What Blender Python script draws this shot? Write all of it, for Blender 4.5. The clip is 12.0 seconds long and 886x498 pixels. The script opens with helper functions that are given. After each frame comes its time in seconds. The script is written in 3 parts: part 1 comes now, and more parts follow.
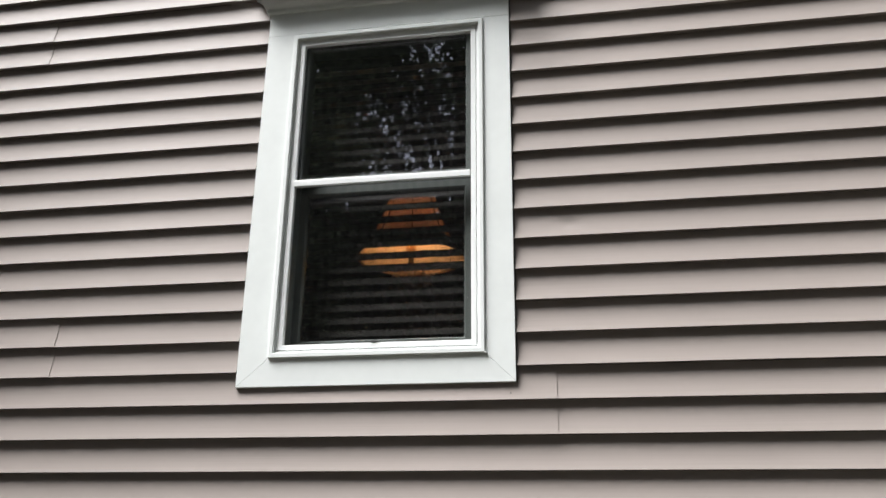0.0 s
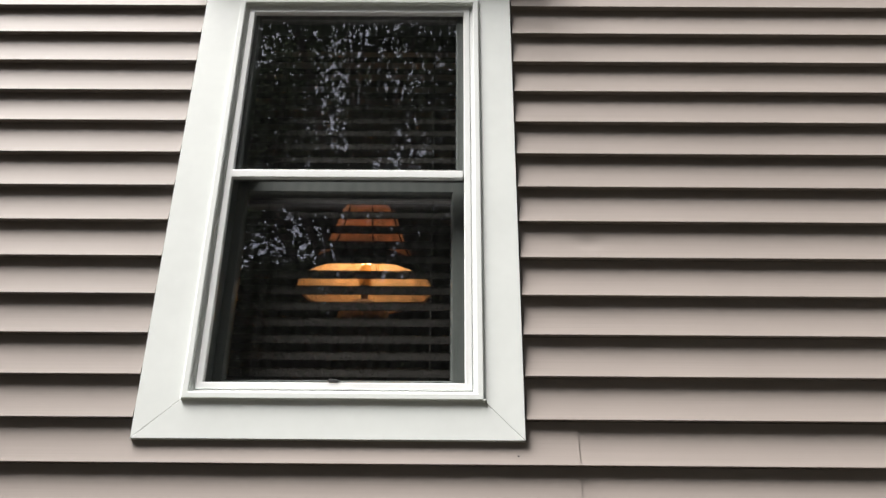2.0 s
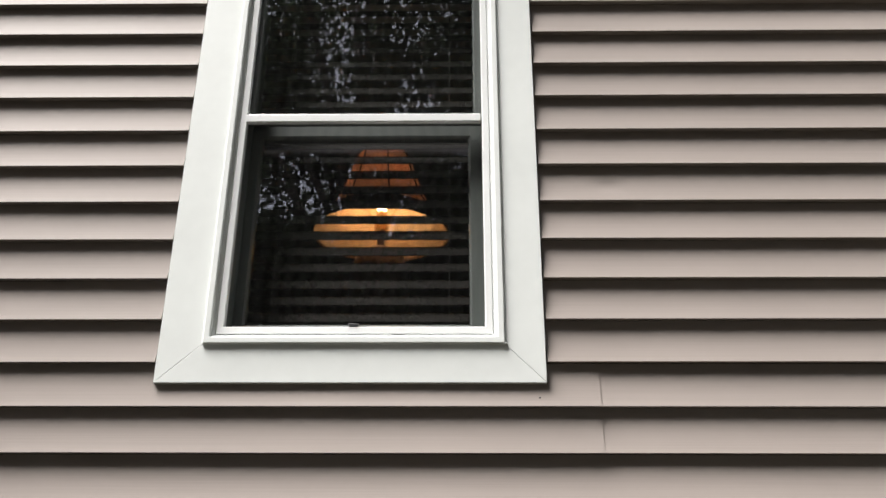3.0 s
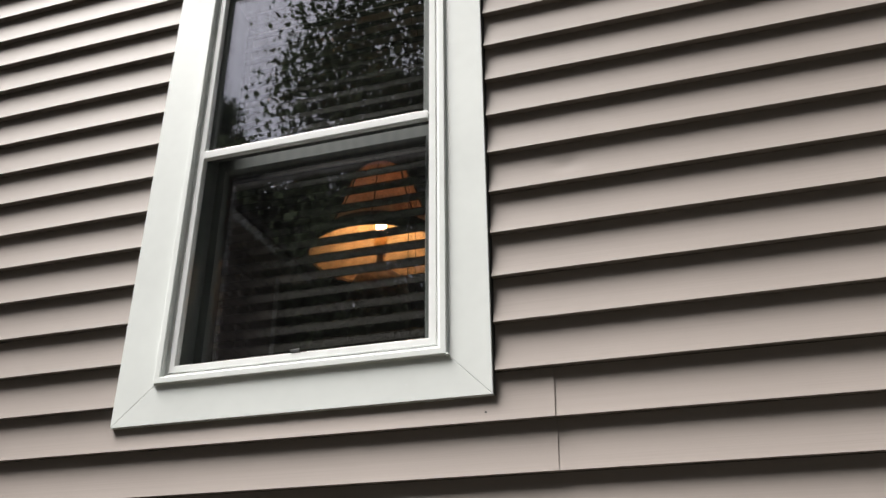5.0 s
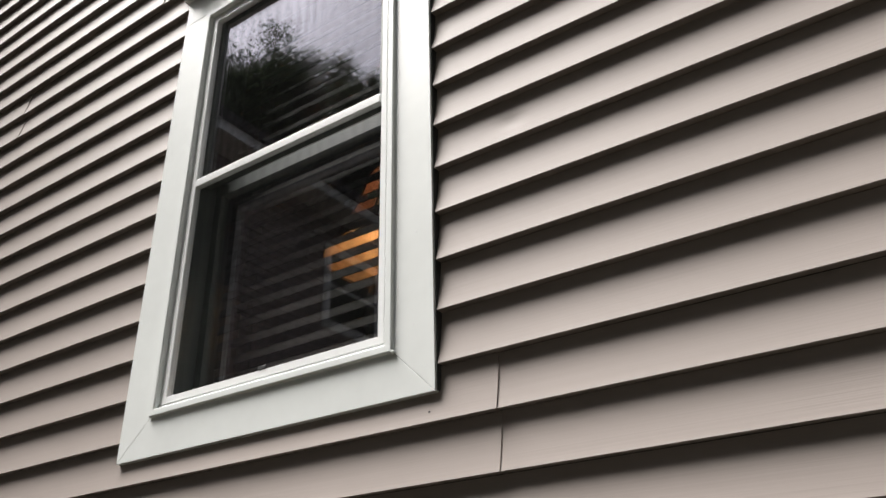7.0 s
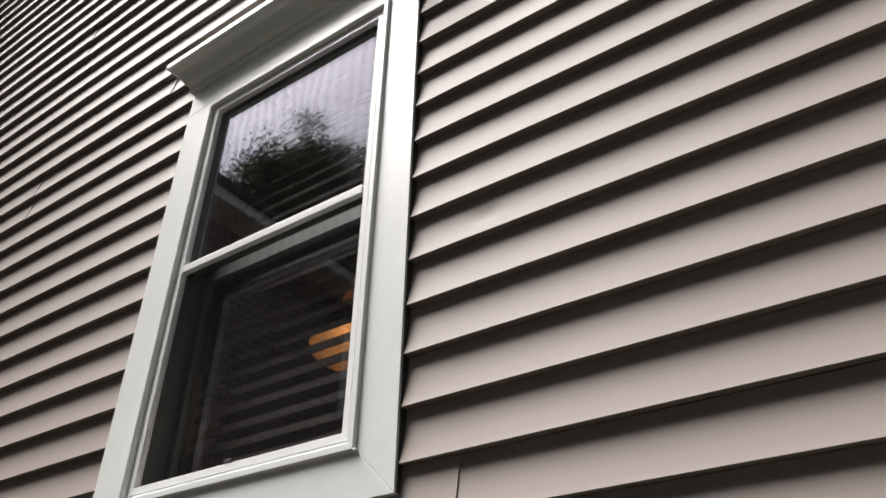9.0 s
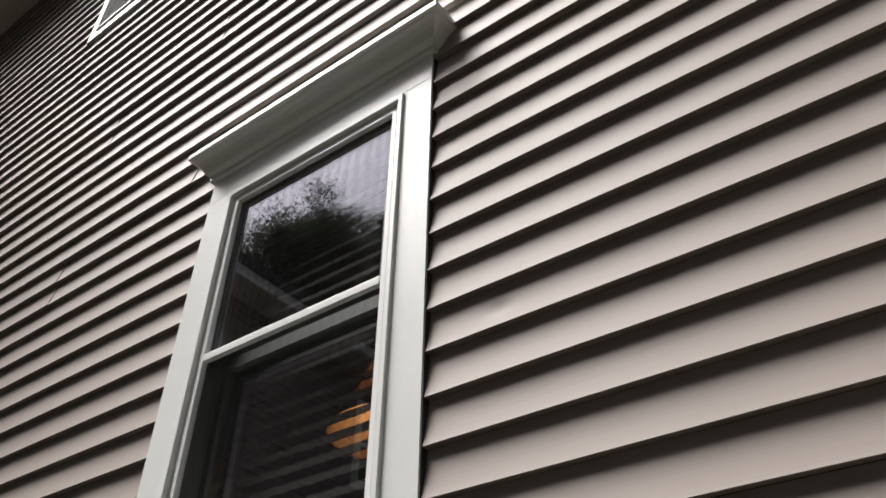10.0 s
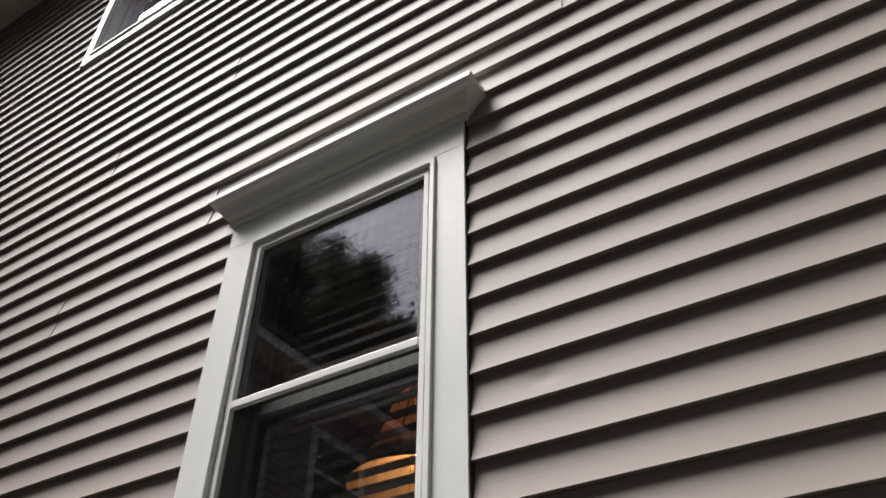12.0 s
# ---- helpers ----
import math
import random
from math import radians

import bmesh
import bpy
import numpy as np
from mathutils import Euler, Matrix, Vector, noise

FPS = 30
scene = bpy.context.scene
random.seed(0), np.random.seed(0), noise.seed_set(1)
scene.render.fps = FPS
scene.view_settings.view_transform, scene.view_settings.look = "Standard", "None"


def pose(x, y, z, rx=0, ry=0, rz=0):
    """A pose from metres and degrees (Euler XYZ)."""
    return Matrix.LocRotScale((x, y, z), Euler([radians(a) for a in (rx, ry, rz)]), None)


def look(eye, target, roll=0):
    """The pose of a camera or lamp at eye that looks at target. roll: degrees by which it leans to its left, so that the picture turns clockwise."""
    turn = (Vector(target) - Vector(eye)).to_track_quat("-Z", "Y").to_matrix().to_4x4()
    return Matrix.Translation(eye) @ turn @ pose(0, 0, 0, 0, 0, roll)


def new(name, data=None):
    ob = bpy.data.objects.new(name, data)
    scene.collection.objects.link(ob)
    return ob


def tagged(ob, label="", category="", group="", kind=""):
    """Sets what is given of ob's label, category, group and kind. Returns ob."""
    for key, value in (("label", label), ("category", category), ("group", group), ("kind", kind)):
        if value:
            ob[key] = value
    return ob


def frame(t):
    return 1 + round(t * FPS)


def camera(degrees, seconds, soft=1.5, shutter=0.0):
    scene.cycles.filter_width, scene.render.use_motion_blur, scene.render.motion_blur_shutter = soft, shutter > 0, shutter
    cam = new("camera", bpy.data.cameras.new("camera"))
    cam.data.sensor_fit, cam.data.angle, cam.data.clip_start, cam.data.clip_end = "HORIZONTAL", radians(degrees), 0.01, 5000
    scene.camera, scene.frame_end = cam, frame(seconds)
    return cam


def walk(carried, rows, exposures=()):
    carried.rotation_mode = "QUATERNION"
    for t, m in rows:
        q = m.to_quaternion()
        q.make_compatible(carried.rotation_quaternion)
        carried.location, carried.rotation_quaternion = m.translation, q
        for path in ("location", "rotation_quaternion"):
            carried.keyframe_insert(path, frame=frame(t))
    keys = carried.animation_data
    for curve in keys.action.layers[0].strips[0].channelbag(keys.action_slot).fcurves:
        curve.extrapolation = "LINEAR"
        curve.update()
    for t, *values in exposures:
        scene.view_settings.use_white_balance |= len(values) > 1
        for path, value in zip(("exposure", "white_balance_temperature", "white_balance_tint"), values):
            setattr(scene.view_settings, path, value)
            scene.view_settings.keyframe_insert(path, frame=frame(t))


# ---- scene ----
SKY, SUN, GLOSS, BULB_POWER = 0.043, 3.7, 4.1, 11.0
EXPOSURES = [(0, 1.96, 6150, 10), (1, 1.95, 6400, 10), (3, 1.88, 6400, 11), (5.5, 1.72, 6400, 10), (8.5, 1.58, 6450, 13), (10.5, 1.41, 6450, 13), (12, 1.36, 6450, 13)]
cam = camera(56.8, 12.0)
PATH = [
    (0, (0.682, -2.446, 1.684), (0.355, -0.595, 2.365), 0.6),
    (0.5, (0.535, -2.2, 1.690), (0.285, -0.412, 2.544), 0.9),
    (1, (0.432, -2.022, 1.717), (0.259, -0.263, 2.657), 0.9),
    (1.5, (0.343, -1.898, 1.729), (0.282, -0.14, 2.682), -0.2),
    (2, (0.303, -1.849, 1.718), (0.291, -0.056, 2.605), 0.5),
    (2.5, (0.288, -1.824, 1.701), (0.27, -0.001, 2.521), 1.1),
    (3, (0.272, -1.826, 1.701), (0.245, 0.013, 2.486), 0.2),
    (3.2, (0.278, -1.816, 1.704), (0.221, 0.019, 2.498), -0.1),
    (4.8, (0.801, -1.588, 1.693), (0.279, 0.124, 2.586), -0.2),
    (5, (0.845, -1.551, 1.702), (0.319, 0.17, 2.574), -0.4),
    (5.5, (0.955, -1.405, 1.717), (0.287, 0.258, 2.619), -1.0),
    (6, (1.139, -1.22, 1.709), (0.237, 0.327, 2.598), -0.2),
    (6.5, (1.244, -1.168, 1.714), (0.248, 0.321, 2.604), -1.2),
    (6.7, (1.254, -1.162, 1.713), (0.256, 0.323, 2.616), -1.4),
    (8.5, (1.306, -1.046, 1.74), (0.307, 0.349, 2.767), 0.4),
    (9, (1.338, -1.067, 1.740), (0.346, 0.277, 2.840), 1.2),
    (9.5, (1.357, -1.080, 1.760), (0.362, 0.205, 2.925), 1.1),
    (10, (1.375, -1.133, 1.755), (0.415, 0.12, 2.983), 1.0),
    (10.5, (1.364, -1.176, 1.754), (0.43, 0.057, 3.023), 1.2),
    (11, (1.308, -1.266, 1.768), (0.435, -0.007, 3.054), 1.4),
    (11.5, (1.26, -1.337, 1.762), (0.424, -0.053, 3.048), 1.4),
    (12, (1.276, -1.372, 1.77), (0.443, -0.072, 3.041), 0.5),
]
walk(cam, [(t, look(eye, target, roll)) for t, eye, target, roll in PATH], EXPOSURES)

# ---- world, sun ----
world = bpy.data.worlds.new("overcast_sky")
scene.world = world
world.use_nodes = True
wn = world.node_tree
wn.nodes.clear()
sky = wn.nodes.new("ShaderNodeTexSky")
sky.sky_type, sky.sun_disc = "NISHITA", False
sky.sun_elevation, sky.sun_rotation = radians(62), radians(245)
sky.air_density, sky.dust_density = 1.0, 4.0
hsv = wn.nodes.new("ShaderNodeHueSaturation")
hsv.inputs["Saturation"].default_value = 0.28
cloud = wn.nodes.new("ShaderNodeTexNoise")
cloud.inputs["Scale"].default_value, cloud.inputs["Detail"].default_value = 2.5, 5.0
ramp = wn.nodes.new("ShaderNodeMapRange")
ramp.inputs["To Min"].default_value, ramp.inputs["To Max"].default_value = 0.8, 1.25
mul = wn.nodes.new("ShaderNodeVectorMath")
mul.operation = "SCALE"
bg = wn.nodes.new("ShaderNodeBackground")
bg.inputs["Strength"].default_value = SKY
wout = wn.nodes.new("ShaderNodeOutputWorld")
for a, b in ((sky.outputs[0], hsv.inputs["Color"]), (cloud.outputs[0], ramp.inputs[0]), (hsv.outputs[0], mul.inputs[0]),
             (ramp.outputs[0], mul.inputs["Scale"]), (mul.outputs[0], bg.inputs["Color"]), (bg.outputs[0], wout.inputs[0])):
    wn.links.new(a, b)

sun_data = bpy.data.lights.new("sun", "SUN")
sun_data.energy, sun_data.angle, sun_data.color = SUN, radians(34), (1.0, 0.965, 0.92)
sun = new("sun", sun_data)
sun.matrix_world = look((-4.7, -2.2, 12), (0, 0, 2))


# ---- materials ----
def material(name, color, rough=0.5, metal=0.0, vary=0.12, scale=4.0, grain=(60, 60, 60), bump=0.1, dist=0.001, spec=0.5, piece=0.0):
    """Principled surface: broad stains and fine grain in the colour, fine relief from the grain."""
    m = bpy.data.materials.new(name)
    m.use_nodes = True
    n, l = m.node_tree.nodes, m.node_tree.links
    p = n["Principled BSDF"]
    p.inputs["Roughness"].default_value, p.inputs["Metallic"].default_value = rough, metal
    p.inputs["Specular IOR Level"].default_value = spec
    co = n.new("ShaderNodeTexCoord")
    big = n.new("ShaderNodeTexNoise")
    big.inputs["Scale"].default_value, big.inputs["Detail"].default_value = scale, 4.0
    l.new(co.outputs["Object"], big.inputs["Vector"])
    mp = n.new("ShaderNodeMapping")
    mp.inputs["Scale"].default_value = grain
    l.new(co.outputs["Object"], mp.inputs["Vector"])
    fine = n.new("ShaderNodeTexNoise")
    fine.inputs["Scale"].default_value, fine.inputs["Detail"].default_value = 1.0, 3.0
    l.new(mp.outputs[0], fine.inputs["Vector"])
    add = n.new("ShaderNodeMath")
    add.operation = "MULTIPLY_ADD"
    add.inputs[1].default_value = 0.5
    l.new(fine.outputs[0], add.inputs[0])
    l.new(big.outputs[0], add.inputs[2])
    rng = n.new("ShaderNodeMapRange")
    rng.inputs["From Min"].default_value, rng.inputs["From Max"].default_value = 0.45, 1.05
    rng.inputs["To Min"].default_value, rng.inputs["To Max"].default_value = 1 - vary, 1 + vary
    l.new(add.outputs[0], rng.inputs[0])
    val = rng.outputs[0]
    if piece:
        info = n.new("ShaderNodeObjectInfo")
        pr = n.new("ShaderNodeMapRange")
        pr.inputs["To Min"].default_value, pr.inputs["To Max"].default_value = 1 - piece, 1 + piece
        l.new(info.outputs["Random"], pr.inputs[0])
        mm = n.new("ShaderNodeMath")
        mm.operation = "MULTIPLY"
        l.new(val, mm.inputs[0])
        l.new(pr.outputs[0], mm.inputs[1])
        val = mm.outputs[0]
    sc = n.new("ShaderNodeVectorMath")
    sc.operation = "SCALE"
    sc.inputs[0].default_value = color
    l.new(val, sc.inputs["Scale"])
    l.new(sc.outputs[0], p.inputs["Base Color"])
    if bump:
        b = n.new("ShaderNodeBump")
        b.inputs["Strength"].default_value, b.inputs["Distance"].default_value = bump, dist
        l.new(fine.outputs[0], b.inputs["Height"])
        l.new(b.outputs[0], p.inputs["Normal"])
    return m


def glass_material(name, gain):
    """Clear pane: see-through, with the mirror share of a double pane by its Fresnel value."""
    m = bpy.data.materials.new(name)
    m.use_nodes = True
    n, l = m.node_tree.nodes, m.node_tree.links
    n.clear()
    out, mix = n.new("ShaderNodeOutputMaterial"), n.new("ShaderNodeMixShader")
    clear, gloss, fres = n.new("ShaderNodeBsdfTransparent"), n.new("ShaderNodeBsdfGlossy"), n.new("ShaderNodeLayerWeight")
    fres.inputs["Blend"].default_value = 0.5
    power, rest = n.new("ShaderNodeMath"), n.new("ShaderNodeMath")
    power.operation, power.inputs[1].default_value = "POWER", 5.0
    rest.operation, rest.inputs[1].default_value, rest.inputs[2].default_value = "MULTIPLY_ADD", 0.95, 0.05
    clear.inputs["Color"].default_value = (0.93, 0.94, 0.93, 1)
    gloss.inputs["Roughness"].default_value = 0.004
    gloss.inputs["Color"].default_value = (0.92, 0.90, 1.0, 1)
    g = n.new("ShaderNodeMath")
    g.operation, g.inputs[1].default_value, g.use_clamp = "MULTIPLY", gain, True
    co, no, bp = n.new("ShaderNodeTexCoord"), n.new("ShaderNodeTexNoise"), n.new("ShaderNodeBump")
    no.inputs["Scale"].default_value, no.inputs["Detail"].default_value = 9.0, 2.0
    bp.inputs["Strength"].default_value, bp.inputs["Distance"].default_value = 0.0015, 0.001
    l.new(co.outputs["Object"], no.inputs["Vector"])
    l.new(no.outputs[0], bp.inputs["Height"])
    l.new(bp.outputs[0], gloss.inputs["Normal"])
    l.new(fres.outputs["Facing"], power.inputs[0])
    l.new(power.outputs[0], rest.inputs[0])
    l.new(rest.outputs[0], g.inputs[0])
    l.new(g.outputs[0], mix.inputs[0])
    l.new(clear.outputs[0], mix.inputs[1])
    l.new(gloss.outputs[0], mix.inputs[2])
    l.new(mix.outputs[0], out.inputs[0])
    return m


def screen_material(name, cover):
    """Insect mesh too fine to see its wires: part dark wire, part open."""
    m = bpy.data.materials.new(name)
    m.use_nodes = True
    n, l = m.node_tree.nodes, m.node_tree.links
    n.clear()
    out, mix = n.new("ShaderNodeOutputMaterial"), n.new("ShaderNodeMixShader")
    clear, wire = n.new("ShaderNodeBsdfTransparent"), n.new("ShaderNodeBsdfDiffuse")
    wire.inputs["Color"].default_value = (0.03, 0.03, 0.03, 1)
    # wavy bands in the cover imitate moire ripples on the reflected sky
    co, wv, rg = n.new("ShaderNodeTexCoord"), n.new("ShaderNodeTexWave"), n.new("ShaderNodeMapRange")
    wv.bands_direction = "X"
    wv.inputs["Scale"].default_value, wv.inputs["Distortion"].default_value = 9.0, 6.0
    wv.inputs["Detail"].default_value, wv.inputs["Detail Scale"].default_value = 1.0, 0.6
    rg.inputs["To Min"].default_value, rg.inputs["To Max"].default_value = cover - 0.02, cover + 0.02
    l.new(co.outputs["Object"], wv.inputs["Vector"])
    l.new(wv.outputs["Fac"], rg.inputs[0])
    l.new(rg.outputs[0], mix.inputs[0])
    l.new(clear.outputs[0], mix.inputs[1])
    l.new(wire.outputs[0], mix.inputs[2])
    l.new(mix.outputs[0], out.inputs[0])
    return m


def leaf_material(name, color):
    m = bpy.data.materials.new(name)
    m.use_nodes = True
    n, l = m.node_tree.nodes, m.node_tree.links
    n.clear()
    out, mix = n.new("ShaderNodeOutputMaterial"), n.new("ShaderNodeMixShader")
    d, t = n.new("ShaderNodeBsdfDiffuse"), n.new("ShaderNodeBsdfTranslucent")
    geo, rg, sc = n.new("ShaderNodeNewGeometry"), n.new("ShaderNodeMapRange"), n.new("ShaderNodeVectorMath")
    rg.inputs["To Min"].default_value, rg.inputs["To Max"].default_value = 0.6, 1.5
    sc.operation = "SCALE"
    sc.inputs[0].default_value = color
    l.new(geo.outputs["Random Per Island"], rg.inputs[0])
    l.new(rg.outputs[0], sc.inputs["Scale"])
    l.new(sc.outputs[0], d.inputs["Color"])
    l.new(sc.outputs[0], t.inputs["Color"])
    mix.inputs[0].default_value = 0.3
    l.new(d.outputs[0], mix.inputs[1])
    l.new(t.outputs[0], mix.inputs[2])
    l.new(mix.outputs[0], out.inputs[0])
    return m


def shade_material(name, color):
    """Thin amber panel that glows through from a lamp behind it."""
    m = bpy.data.materials.new(name)
    m.use_nodes = True
    n, l = m.node_tree.nodes, m.node_tree.links
    n.clear()
    out, mix = n.new("ShaderNodeOutputMaterial"), n.new("ShaderNodeMixShader")
    d, t = n.new("ShaderNodeBsdfDiffuse"), n.new("ShaderNodeBsdfTranslucent")
    co, no, rg, sc = n.new("ShaderNodeTexCoord"), n.new("ShaderNodeTexNoise"), n.new("ShaderNodeMapRange"), n.new("ShaderNodeVectorMath")
    no.inputs["Scale"].default_value = 30.0
    rg.inputs["To Min"].default_value, rg.inputs["To Max"].default_value = 0.8, 1.2
    sc.operation = "SCALE"
    sc.inputs[0].default_value = color
    l.new(co.outputs["Object"], no.inputs["Vector"])
    l.new(no.outputs[0], rg.inputs[0])
    l.new(rg.outputs[0], sc.inputs["Scale"])
    l.new(sc.outputs[0], d.inputs["Color"])
    t.inputs["Color"].default_value = (0.155, 0.078, 0.052, 1)
    mix.inputs[0].default_value = 0.3
    l.new(d.outputs[0], mix.inputs[1])
    l.new(t.outputs[0], mix.inputs[2])
    l.new(mix.outputs[0], out.inputs[0])
    return m


def glow_material(name, color, strength):
    m = bpy.data.materials.new(name)
    m.use_nodes = True
    p = m.node_tree.nodes["Principled BSDF"]
    p.inputs["Emission Color"].default_value = (*color, 1)
    p.inputs["Emission Strength"].default_value = strength
    return m


VINYL = material("taupe_vinyl", (0.288, 0.251, 0.229), rough=0.56, vary=0.07, scale=1.6, grain=(2.5, 30, 420), bump=0.26, dist=0.0006, spec=0.17, piece=0.025)
WHITE = material("white_painted_trim", (0.775, 0.80, 0.775), rough=0.38, vary=0.04, scale=5.0, grain=(30, 30, 30), bump=0.12, dist=0.0006)
WHITE_VINYL = material("white_vinyl", (0.80, 0.81, 0.80), rough=0.3, vary=0.03, scale=6.0, grain=(40, 40, 40), bump=0.05)
SOFFIT = material("putty_soffit_paint", (0.66, 0.62, 0.55), rough=0.55, vary=0.08, scale=2.0)
# near black: joint filler, and shade put into grooves and reveals as colour
JOINT_AND_SHADE = material("dark_joint_and_shade", (0.05, 0.05, 0.047), rough=0.9, bump=0)
SASH = material("dark_grey_sash", (0.088, 0.099, 0.091), rough=0.4, vary=0.1, scale=8.0, bump=0.05)
SLAT = material("dark_wood_slat", (0.028, 0.025, 0.022), rough=0.75, spec=0.15, vary=0.25, scale=3.0, grain=(6, 80, 80), bump=0.1)
CORD = material("dark_cord", (0.04, 0.036, 0.03), rough=0.8, bump=0)
BLACK = material("black_plastic", (0.02, 0.02, 0.02), rough=0.5, bump=0)
BRONZE = material("dark_bronze", (0.06, 0.04, 0.03), rough=0.4, metal=0.6, vary=0.2, scale=20)
BRASS = material("brass", (0.55, 0.38, 0.16), rough=0.35, metal=0.9, vary=0.15, scale=20)
PLASTER = material("room_plaster", (0.38, 0.34, 0.29), rough=0.8, vary=0.06, scale=2.0)
CEIL = material("ceiling_plaster", (0.5, 0.48, 0.44), rough=0.85, vary=0.05, scale=2.0)
FLOOR = material("oak_boards", (0.16, 0.09, 0.05), rough=0.45, vary=0.25, scale=2.0, grain=(4, 90, 60))
TABLE = material("walnut", (0.10, 0.055, 0.03), rough=0.4, vary=0.25, scale=4.0, grain=(6, 80, 80))
CURTAIN = material("sheer_grey_curtain", (0.62, 0.62, 0.60), rough=0.9, vary=0.1, scale=8.0, grain=(300, 300, 30), bump=0.2)
ROOF = material("asphalt_shingle", (0.06, 0.055, 0.05), rough=0.9, vary=0.35, scale=9.0, grain=(40, 40, 40), bump=0.6, dist=0.004)
# lawn colour has shade put into it, so little light bounces up
LAWN = material("lawn_darkened_for_shade", (0.031, 0.028, 0.019), rough=0.95, vary=0.45, scale=0.8, grain=(25, 25, 25), bump=0.8, dist=0.03)
BARK = material("bark", (0.10, 0.08, 0.065), rough=0.9, vary=0.35, scale=3.0, grain=(30, 30, 6), bump=0.9, dist=0.02)
LEAF = leaf_material("leaf_green", (0.042, 0.054, 0.03))
GLASS = glass_material("double_pane_glass", GLOSS)
SCREEN = screen_material("insect_screen", 0.05)
VALANCE = material("dark_brown_fabric", (0.07, 0.035, 0.022), rough=0.9, vary=0.2, scale=12, grain=(200, 200, 200))
AMBER = shade_material("amber_shade_panel", (0.78, 0.60, 0.38))
BULB = glow_material("bulb_glow", (1.0, 0.60, 0.31), BULB_POWER)


# ---- mesh helpers ----
def part(name, bm, mat, parent=None, label=""):
    """Link a bmesh as one mesh object under a thing or part."""
    me = bpy.data.meshes.new(name)
    bm.to_mesh(me)
    bm.free()
    me.materials.append(mat)
    ob = new(name, me)
    if parent:
        ob.parent = parent
    return tagged(ob, label)


def smooth(ob, angle=40):
    for p in ob.data.polygons:
        p.use_smooth = True
    ob.data.set_sharp_from_angle(angle=radians(angle))
    return ob


def empty(name, loc=(0, 0, 0)):
    e = new(name)
    e.location = loc
    return e


def box(x0, x1, y0, y1, z0, z1, bevel=0.0):
    bm = bmesh.new()
    bmesh.ops.create_cube(bm, size=1, matrix=Matrix.Translation(((x0 + x1) / 2, (y0 + y1) / 2, (z0 + z1) / 2)) @ Matrix.Diagonal((x1 - x0, y1 - y0, z1 - z0, 1)))
    if bevel:
        bmesh.ops.bevel(bm, geom=bm.edges[:], offset=bevel, segments=2, affect="EDGES", profile=0.5)
    return bm


def prism(points, y0, y1, bevel=0.0):
    """A polygon in the x-z plane, given thickness from y0 to y1."""
    bm = bmesh.new()
    a = [bm.verts.new((x, y0, z)) for x, z in points]
    b = [bm.verts.new((x, y1, z)) for x, z in points]
    bm.faces.new(a)
    bm.faces.new(b[::-1])
    for i in range(len(points)):
        j = (i + 1) % len(points)
        bm.faces.new((a[j], a[i], b[i], b[j]))
    bmesh.ops.recalc_face_normals(bm, faces=bm.faces[:])
    if bevel:
        bmesh.ops.bevel(bm, geom=bm.edges[:], offset=bevel, segments=2, affect="EDGES", profile=0.5)
    return bm


def ring(x0, x1, z0, z1, profile):
    """A closed profile of (inset, y) swept round a rectangle, mitred at the corners."""
    bm = bmesh.new()
    loops = []
    for i, y in profile:
        loops.append([bm.verts.new(c) for c in ((x0 + i, y, z0 + i), (x1 - i, y, z0 + i), (x1 - i, y, z1 - i), (x0 + i, y, z1 - i))])
    n = len(profile)
    for a in range(n):
        b = (a + 1) % n
        for c in range(4):
            d = (c + 1) % 4
            bm.faces.new((loops[a][c], loops[a][d], loops[b][d], loops[b][c]))
    bmesh.ops.recalc_face_normals(bm, faces=bm.faces[:])
    return bm


def lathe(profile, cx, cy, steps=32):
    """(radius, z) turned round the upright axis at cx, cy."""
    bm = bmesh.new()
    rows = []
    for r, z in profile:
        rows.append([bm.verts.new((cx + r * math.cos(2 * math.pi * s / steps), cy + r * math.sin(2 * math.pi * s / steps), z)) for s in range(steps)])
    for a, b in zip(rows, rows[1:]):
        for s in range(steps):
            t = (s + 1) % steps
            bm.faces.new((a[s], a[t], b[t], b[s]))
    return bm


def tube(a, b, r0, r1=None, steps=8):
    bm = bmesh.new()
    a, b = Vector(a), Vector(b)
    m = Matrix.Translation((a + b) / 2) @ (b - a).to_track_quat("Z", "Y").to_matrix().to_4x4()
    bmesh.ops.create_cone(bm, cap_ends=True, segments=steps, radius1=r0, radius2=r0 if r1 is None else r1, depth=(b - a).length, matrix=m)
    return bm


# ---- sizes of the wall ----
P = 0.1016          # height of one siding course
Z0 = 2.60           # a course edge beside the window
CREASE, NOSE = -0.0052, -0.0212     # a course's face, at its top under the course above and at its lower edge
WALL_X0, WALL_X1 = -5.18, 6.2
EAVE = 6.98
# main window
CX0, CX1, CZ0, CZ1 = -0.405, 0.479, 2.145, 3.548
HEAD = 3.437
BX0, BX1, BZ0, BZ1 = -0.304, 0.388, 2.234, 3.431
# upper window
UX0, UX1, UZ0, UZ1 = -2.02, -1.158, 5.46, 6.765


def siding_profile():
    """(y, height) of a two-course panel, from its top down: a nearly straight clapboard face, a rounded nose, a flat underside."""
    pts = []
    for c in (1, 0):
        top, low = (c + 1) * P, c * P
        for f in (0.0, 0.1, 0.2, 0.32, 0.45, 0.58, 0.7, 0.82, 0.93):
            out = f ** 1.6
            pts.append((CREASE + (NOSE - CREASE) * out, top - P * f if f else top - 0.0005))
        pts += [(NOSE, low + 0.0012), (NOSE + 0.0012, low), (CREASE + 0.003, low + 0.0012)]
    return pts


PROFILE = siding_profile()


